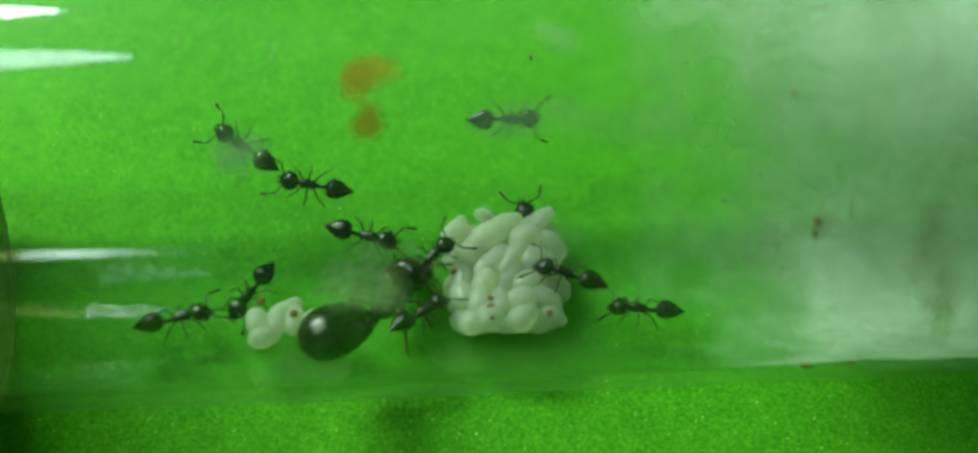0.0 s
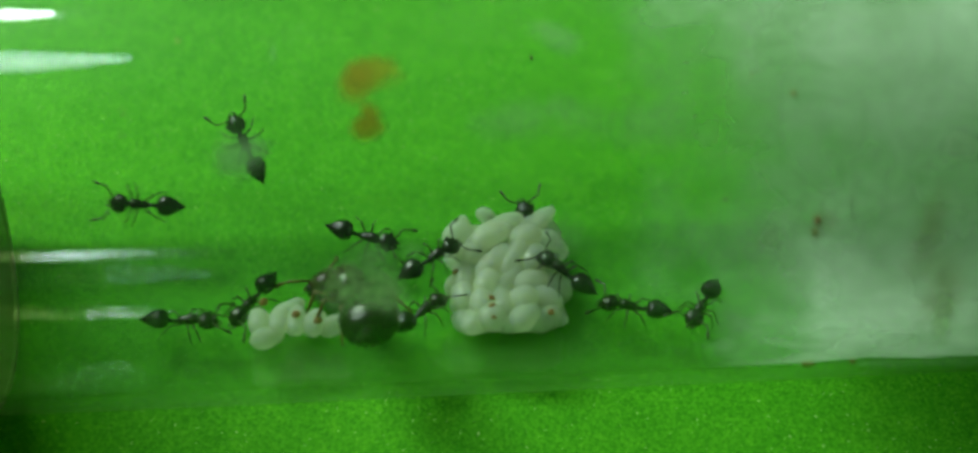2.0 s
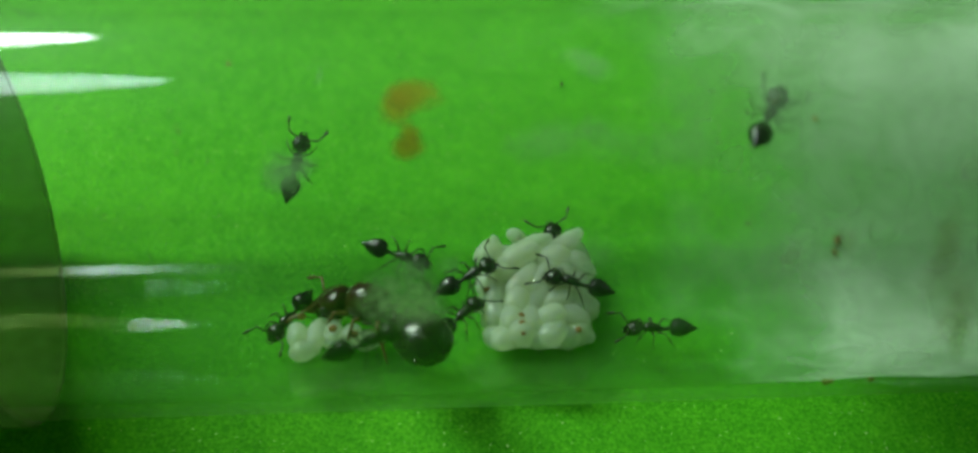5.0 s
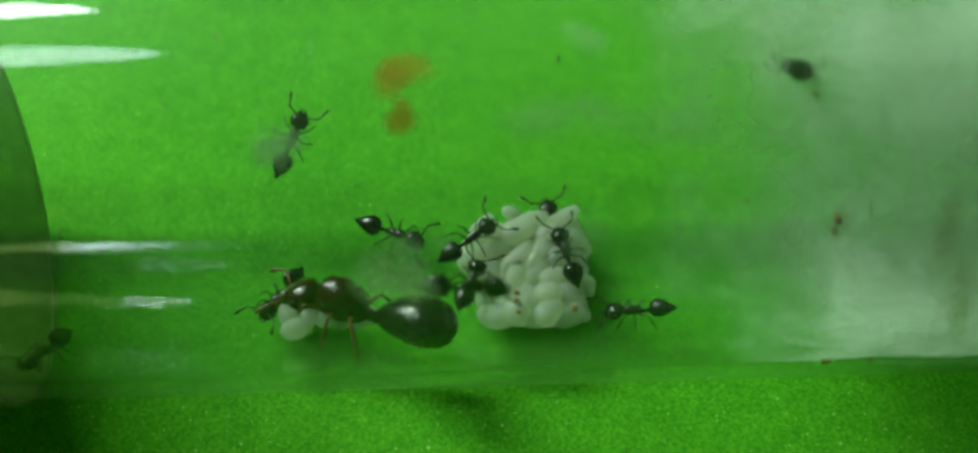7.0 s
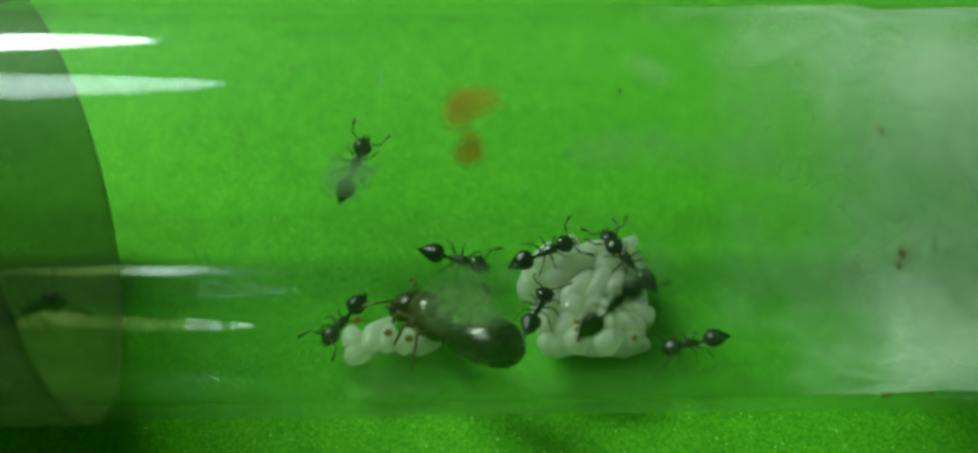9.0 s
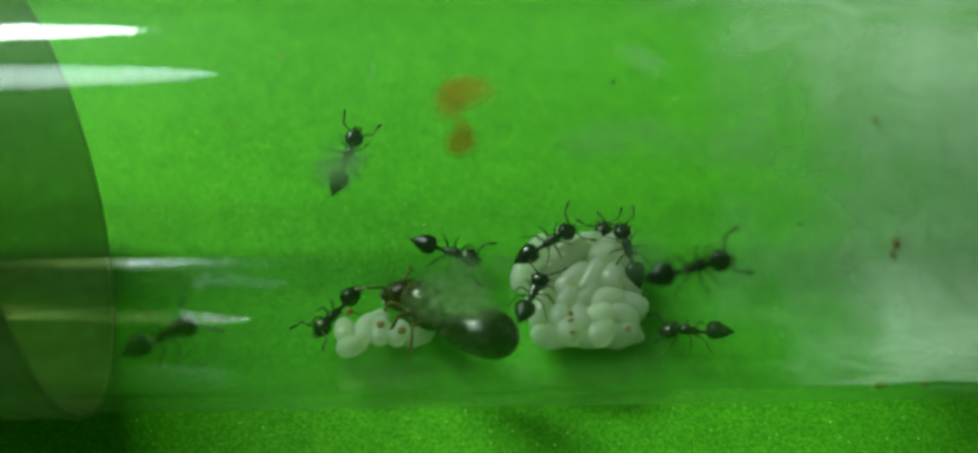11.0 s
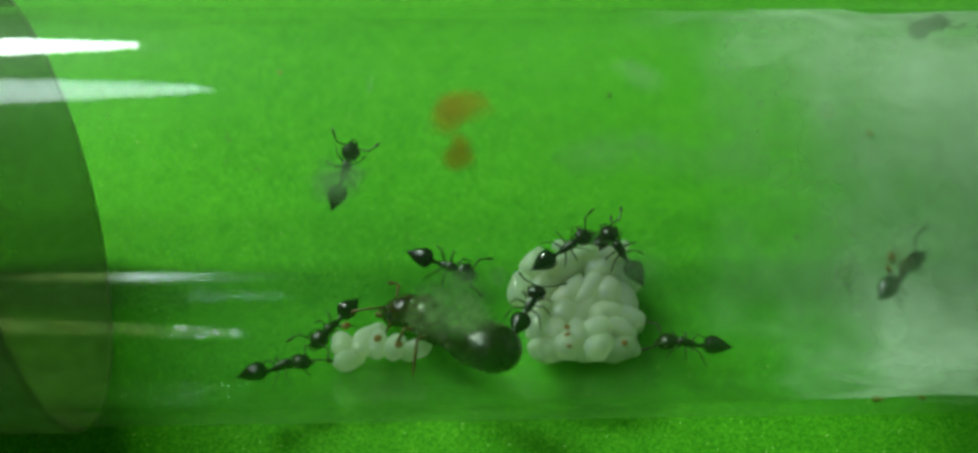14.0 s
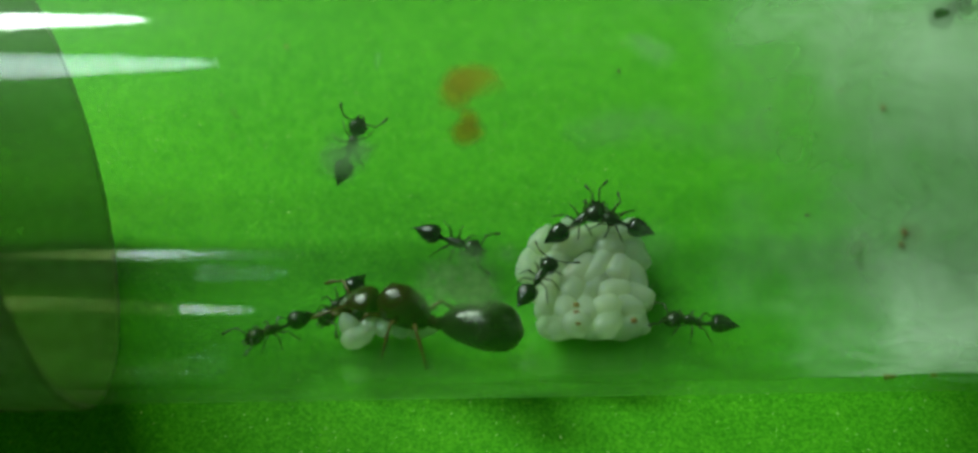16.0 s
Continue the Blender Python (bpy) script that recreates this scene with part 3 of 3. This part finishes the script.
    for side in (1, -1):
        bm = bmesh.new()
        ball(bm, (hc[0], side * hc[1] * 0.93, hc[3] + hc[2] * 0.25), (0.09 * s, 0.05 * s, 0.08 * s), 8)
        jointed("eye", bm, EYE, h, neck)
        bm = bmesh.new()
        tip = head[-1]
        tube_form(bm, [(tip[0] - 0.08 * s, side * 0.13 * s, tip[3]), (tip[0] + 0.06 * s, side * 0.12 * s, tip[3] - 0.02), (tip[0] + 0.13 * s, side * 0.02 * s, tip[3] - 0.03)], [0.05 * s, 0.045 * s, 0.015 * s], 6)
        jointed("mandible", bm, limb, h, neck)
        root = Vector((head[4][0], side * head[4][1] * 0.55, head[4][3] + head[4][2] * 0.7))
        f = 1.5 if queen else 1.0
        feeler = part("antenna", antenna_form([(0.18 * f, side * 0.52 * f, 0.14 * f), (0.48 * f, side * 0.66 * f, 0.06 * f), (0.72 * f, side * 0.78 * f, -0.05 * f)], 0.044 * (1.5 if queen else 1)), limb, h)
        feeler.location = (root - neck) * MM
        for k, hx in enumerate(hips):
            reach = 1.5 if queen else 0.76
            knee = ((0.36, 0.50, 0.26), (-0.05, 0.60, 0.26), (-0.40, 0.54, 0.26))[k]
            foot = ((0.78, 0.78, None), (0.0, 1.10, None), (-0.92, 0.98, None))[k]
            kv = (knee[0] * reach, side * knee[1] * reach, knee[2] * reach)
            fv = (foot[0] * reach, side * foot[1] * reach, -hip_z + 0.02)
            leg = part("leg", leg_form(kv, fv, s, 0.036 * (2.5 if queen else 1)), limb, ant)
            leg.location = (hx * MM, side * 0.11 * s * MM, hip_z * MM)
    return ant


WORKER = make_ant()
tagged(WORKER, category="ant", group="worker ants")
workers = {}
for name, label in (("smudged", "small black worker ant standing behind a white smear"),
                    ("rover", "small black worker ant walking along the tube wall"),
                    ("climber", "small black worker ant climbing up to the cotton"),
                    ("resting", "small black worker ant resting above the queen"),
                    ("nurse", "small black worker ant tending the small larva heap"),
                    ("wanderer", "small black worker ant crossing the near tube wall"),
                    ("edge_tender", "small black worker ant at the rim of the brood"),
                    ("pile_tender", "small black worker ant standing on the larvae"),
                    ("hidden", "small black worker ant half hidden behind the larvae"),
                    ("loner", "small black worker ant standing alone on the wall"),
                    ("court", "small black worker ant between queen and brood")):
    workers[name] = WORKER if not workers else copy_thing(WORKER, Matrix())
    tagged(workers[name], label)
queen = make_ant(True)
tagged(queen, "large reddish black queen ant with swollen gaster", "ant")


# ---- what moves ----
def crawl(rows, lift=0.0):
    """Rows of (seconds, x, phi, heading) or (..., nose up, lift) on the wall, filled in so that the path keeps to the curve of the tube."""
    out = []
    rows = [tuple(r) + (0, lift)[len(r) - 4:] for r in rows]

    def at(x, phi, heading, up, high):
        return on_wall(x, phi, heading, high) @ pose(0, 0, 0, 0, -up, 0)
    for (t0, *a), (t1, *b) in zip(rows, rows[1:]):
        big = max(abs(b[1] - a[1]) / 12, abs(b[2] - a[2]) / 30)
        n = max(1, min(math.ceil(big), int((t1 - t0) / 0.07)))
        for k in range(n):
            u = k / n
            out.append((t0 + (t1 - t0) * u, at(*[p + (q - p) * u for p, q in zip(a, b)])))
    out.append((rows[-1][0], at(*rows[-1][1:])))
    return out


def step(ant, rows, swing=16, period=0.32):
    """Swings legs and feelers while the ant walks, by the way it covers."""
    def speed(t):
        for (t0, *a), (t1, *b) in zip(rows, rows[1:]):
            if t0 <= t <= t1:
                way = math.hypot(b[0] - a[0], radians(b[1] - a[1]) * R_IN) + abs(radians(b[2] - a[2]))
                return min(1.0, way / (t1 - t0) / 2.5)
        return 0.0
    legs = [c for c in ant.children if c.name.startswith("leg")]
    feelers = [c for c in ant.children_recursive if c.name.startswith("antenna")]
    for i, leg in enumerate(legs):
        at = leg.location.copy()
        phase = math.pi * ((i % 3 + i // 3) % 2)
        keys, t = [], 0.0
        while t <= 16.001:
            v = speed(t)
            keys.append((t, Matrix.Translation(at) @ pose(0, 0, 0, 0, 0, swing * v * math.sin(2 * math.pi * t / period + phase))))
            t += 0.08 if v > 0.25 else 0.4
        if keys[-1][0] < 15.99:
            keys.append((16.0, keys[-1][1]))
        walk(leg, keys)
    for i, feeler in enumerate(feelers):
        at = feeler.location.copy()
        walk(feeler, [(k * 0.4, Matrix.Translation(at) @ pose(0, 0, 0, 6 * math.sin(k * 1.9 + i), 0, 13 * math.sin(k * 1.3 + 2 * i + len(rows)))) for k in range(41)])


def motions():
    plan = {}
    plan["smudged"] = (0.0, [
        (0, -3.42, 50.9, 143), (1.5, -3.39, 52.0, 141), (2, -3.42, 51.4, 112), (2.5, -3.33, 50.2, 93), (3, -3.18, 53.0, 84),
        (3.5, -3.07, 53.1, 82), (4, -3.12, 52.6, 79), (6.5, -2.92, 51.5, 68), (7, -2.93, 51.5, 66), (9, -2.99, 52.2, 67),
        (12.5, -2.97, 52.3, 70), (14.5, -2.97, 52.3, 71), (16, -2.99, 52.9, 70),
    ])
    plan["rover"] = (0.0, [
        (0, -0.67, 37.6, 168), (0.5, -0.87, 38.2, 163), (1, -1.55, 34.8, 179), (1.5, -3.67, 29.4, 181), (2, -7.68, 32.9, 175),
        (2.3, -10.15, 41.7, 143), (2.6, -12.13, 39.9, 175), (2.9, -14.46, 36.5, 183), (3.2, -16.79, 35.5, 180), (4.6, -20.33, 25.8, 275),
        (5.5, -17.96, -6.5, 348), (5.8, -14.79, -12.3, 280), (6.1, -12.51, -11.4, 282), (6.3, -11.97, -11.8, 261), (7, -12.23, -28.8, 246),
        (7.5, -13.65, -26.3, 150), (7.9, -14.87, -28.7, 152), (8.3, -13.99, -101.6, 277), (8.8, -13.34, -113.8, 337), (9.2, -12.60, -103.3, 334),
        (9.6, -10.67, -96.9, 347), (10.2, -8.65, -96.5, 329), (12.5, -8.56, -99.8, 339), (13, -8.72, -93.2, 355), (13.5, -8.72, -28.5, 354),
        (14, -5.44, -24.1, 384), (14.5, -4.82, -22.5, 390), (15, -5.02, -22.0, 402), (15.5, -5.78, -19.7, 485), (16, -5.88, -15.0, 570),
    ])
    plan["climber"] = (0.0, [
        (0, 7.43, 58.8, 0, 0, 0), (0.5, 12.64, 56.3, -2, 0, 0), (1, 14.40, 39.8, -52, 0, 0), (1.5, 16.24, 10.9, -68, 0, 0), (2, 15.08, -12.1, -124, 0, 0),
        (2.3, 14.73, -21.3, -143, 0, 0), (2.6, 13.76, -26.2, -165, 0, 0), (2.75, 11.24, -80.1, -154, 0, 0), (3, 9.97, -101.9, -147, 0, 0), (3.2, 8.75, -107.8, -125, 0, 0),
        (3.5, 8.91, -118.3, -84, 0, 0), (3.8, 10.81, -134.2, -50, 0, 0), (4, 12.30, -145.5, -50, 0, 0), (4.2, 13.03, -155.3, -51, 0, 0), (6.3, 14.92, -171.0, -75, 45, 0.4), (7, 14.99, -172.0, -75, 50, 0.4),
        (7.5, 15.29, -177.0, -72, 50, 0.6), (8, 15.38, -175.5, -70, 50, 0.8), (8.25, 16.93, -217.0, -55, 50, 3), (8.45, 19.72, -224.7, -42, 40, 5.4), (8.8, 27.15, -231.5, -42, 30, 5.4),
        (12.4, 25.50, -230.6, -43, 30, 5), (13, 21.39, -227.3, -49, 30, 3), (13.5, 20.43, -224.2, -44, 30, 1.8), (14, 19.17, -213.0, -49, 0, 0.1), (14.5, 19.16, -208.7, -50, 0, 0.1),
        (15, 19.12, -206.6, -50, 0, 0.1), (16, 18.93, -200.4, -48, 0, 0.1),
    ])
    plan["resting"] = (0.0, [
        (0, 1.36, 19.9, -16), (7, 1.30, 19.5, -21), (9, 1.38, 19.9, -16), (12.5, 1.33, 19.6, -21), (16, 1.30, 20.2, -21),
    ])
    plan["nurse"] = (0.0, [
        (0, -3.23, 0.3, -122), (3.5, -3.27, -3.8, -124), (7, -3.33, -3.7, -121), (9, -3.33, -3.7, -123), (12.5, -3.32, -3.5, -126),
        (16, -3.34, -2.6, -125),
    ])
    plan["wanderer"] = (0.0, [
        (0, -6.15, -9.8, 16, 0, 0), (1, -6.20, -9.0, 15, 0, 0), (1.5, -6.09, -9.0, 11, 0, 0), (2, -5.99, -10.4, -5, 0, 0), (2.5, -5.74, -19.5, -42, 0, 0),
        (3, -5.72, -24.0, -49, 0, 0), (3.5, -5.26, -25.8, -29, 0, 0), (4, -3.16, -87.6, -13, 0, 0), (4.2, -2.41, -88.2, -22, 0, 0), (5.2, 0.40, -97.2, -28, 0, 0),
        (6.3, 2.63, -109.8, -8, 0, 0), (6.5, 2.87, -109.4, -8, 0, 0), (7, 3.59, -107.1, 3, 0, 0), (7.5, 5.06, -102.5, 10, 0, 0), (8, 5.64, -103.0, -2, 0, 0),
        (8.3, 6.43, -116.3, -31, 0, 0), (8.6, 6.31, -109.4, -48, 0, 0), (9, 6.29, -109.5, -50, 0, 0), (9.5, 6.24, -109.3, -56, 0, 0), (10, 6.44, -111.3, -47, 0, 0),
        (10.2, 6.92, -111.0, -36, 0, 0), (11.3, 9.82, -120.5, -7, 0, 0), (12.3, 12.21, -117.1, 45, 0, 0), (12.5, 12.36, -116.7, 48, 0, 0), (13, 13.42, -107.0, 34, 0, 0),
        (13.2, 13.95, -105.5, 30, 25, 0.5), (13.5, 14.55, -103.8, 15, 42, 1.2), (13.8, 16.00, -103.5, 0, 52, 2.2), (14.1, 19.00, -103.0, -10, 40, 3.2),
        (14.5, 22.00, -95.0, -15, 20, 3.5), (16, 24.50, -85.0, 0, 0, 3.5),
    ])
    plan["edge_tender"] = (1.2, [
        (0, 3.93, 4.4, 43), (1, 3.94, 4.1, 41), (1.5, 3.97, 4.8, 32), (2.5, 4.02, 5.2, 36), (3, 4.16, 5.0, 38),
        (3.5, 4.11, 5.4, 26), (4, 4.01, 4.8, 34), (6.5, 4.51, 8.5, 25), (7, 4.48, 11.6, 37), (7.5, 4.69, 14.5, 30),
        (8, 5.11, 17.3, 26), (9, 5.10, 18.5, 23), (10, 5.17, 18.0, 27), (12.5, 6.21, 21.1, 33), (14.5, 6.43, 22.5, 32),
        (16, 6.60, 24.2, 32),
    ])
    plan["pile_tender"] = (1.3, [
        (0, 9.51, -5.4, 154), (0.5, 9.68, -5.3, 130), (1, 9.61, -4.5, 129), (1.5, 9.47, -4.2, 126), (2, 9.32, -4.4, 132),
        (2.5, 9.06, -2.9, 175), (3, 9.02, -4.0, 192), (3.5, 8.89, -3.2, 198), (4, 8.95, -2.9, 193), (6.5, 8.36, 4.2, 110),
        (7, 8.51, 3.1, 101), (7.5, 8.59, 4.6, 101), (8, 8.58, 11.8, 119), (9, 8.75, 13.3, 128), (10, 8.97, 10.5, 98),
        (12.5, 8.96, 20.3, 113), (14, 8.86, 20.1, 120), (14.5, 8.59, 22.1, 134), (15, 8.20, 23.1, 155), (16, 8.24, 24.1, 160),
    ])
    plan["hidden"] = (0.0, [
        (0, 8.41, 19.4, 103), (7, 8.31, 19.4, 104), (12.5, 8.43, 18.8, 104), (16, 8.41, 20.2, 105),
    ])
    plan["loner"] = (0.0, [
        (0, 12.62, -13.1, 170), (1.5, 12.14, -12.3, 163), (3.5, 12.32, -13.3, 169), (7, 11.35, -15.1, 183), (8, 11.09, -16.7, 181),
        (9, 11.21, -16.3, 195), (12.5, 11.59, -14.0, 165), (14.5, 11.49, -14.4, 172), (16, 11.39, -14.5, 169),
    ])
    plan["court"] = (0.6, [
        (0, 3.51, -17.7, 40, 0, 0.7), (1.5, 3.31, -17.1, 44, 0, 0.7), (2.5, 3.62, -17.8, 45, 0, 0.7), (3.5, 3.56, -17.5, 50, 0, 0.7), (4, 3.46, -16.4, 40, 0, 0.7),
        (6.5, 4.39, -8.4, 67, 0, 1.2), (7, 4.41, -10.6, 70, 0, 1.3), (7.5, 4.39, -11.5, 65, 0, 1.3), (8, 4.42, -11.5, 64, 0, 1.4), (9, 4.65, -12.0, 68, 0, 1.5),
        (12.5, 4.73, -7.8, 66, 0, 1.6), (14.5, 4.68, -9.0, 65, 0, 1.6), (16, 4.74, -5.7, 58, 0, 1.6),
    ])
    for name, (lift, rows) in plan.items():
        walk(workers[name], crawl(rows, lift))
        step(workers[name], rows)
    rows = [(0, 5.5, 8.0, 70), (4.2, 5.4, 8.3, 72), (6.3, 4.62, 9.5, 80), (8, 4.55, 9.7, 82), (16, 4.55, 9.7, 82)]
    walk(DRAGGED, crawl(rows, 0.55))
    # the fibre is pushed out of the cotton
    walk(FIBRE_OUT, [(t, pose(4 * k * MM, 3 * k * MM, -2 * k * MM)) for t, k in ((0, 1), (13.2, 1), (13.7, 0), (16, 0))])
    # the queen: seconds, x, phi, heading, nose up, lift; then how her gaster and head turn on their joints
    rows = [
        (0, 2.04, -14.0, 62, -7, 0.18), (0.5, 1.99, -14.3, 65, -11, 0.31), (1, 1.65, -12.6, 80, -14, 0.40), (1.5, 1.28, -14.8, 108, -19, 0.56), (2, 1.13, -16.3, 118, -20, 0.59),
        (2.5, 1.11, -13.7, 131, -18, 0.53), (3, 0.99, -11.9, 132, -17, 0.48), (3.5, 0.89, -13.3, 132, -14, 0.39), (4, 0.84, -11.7, 134, -14, 0.41), (6.5, 0.03, -16.6, 148, -7, 0.20),
        (7, -0.24, -18.1, 147, -4, 0.10), (7.5, 0.13, -14.0, 143, -3, 0.10), (8, 0.51, -14.6, 130, -9, 0.25), (9, 0.58, -17.8, 112, -13, 0.38), (10, 0.52, -15.6, 123, -11, 0.31),
        (12.5, 0.93, -16.5, 102, -14, 0.40), (13.5, 0.96, -15.8, 114, -15, 0.43), (14, 0.97, -16.3, 115, -12, 0.35), (14.5, 0.90, -12.9, 114, -12, 0.33), (15, 0.60, -15.0, 123, -12, 0.33),
        (15.5, -0.08, -11.9, 146, -2, 0.10), (16, -0.16, -16.5, 150, -4, 0.10),
    ]
    bends = [
        (0, -23, 5, 1), (0.5, -15, 8, -3), (1, -22, 14, -8), (1.5, -23, 10, 7), (2, -27, 6, 13), (2.5, -39, 5, 18), (3, -38, 6, 19),
        (3.5, -34, 7, 19), (4, -33, 7, 18), (6.5, -2, 2, 20), (7, 7, 3, 20), (7.5, 7, 5, 16), (8, 15, 0, 15), (9, 41, -1, 19),
        (10, 25, 1, 11), (12.5, 46, 2, 17), (13.5, 31, 2, 31), (14, 28, 5, 32), (14.5, 34, 6, 31), (15, 31, 1, 28), (15.5, 21, -1, 24),
        (16, 15, 0, 24),
    ]
    for c in queen.children:
        if c.name.startswith(("gaster", "head")):
            at, rear = c.location.copy(), c.name.startswith("gaster")
            walk(c, [(t, Matrix.Translation(at) @ pose(0, 0, 0, 0, dip if rear else 0, yaw if rear else nod)) for t, yaw, dip, nod in bends])
    walk(queen, crawl(rows, 0.1))
    step(queen, rows, 9, 0.6)


motions()
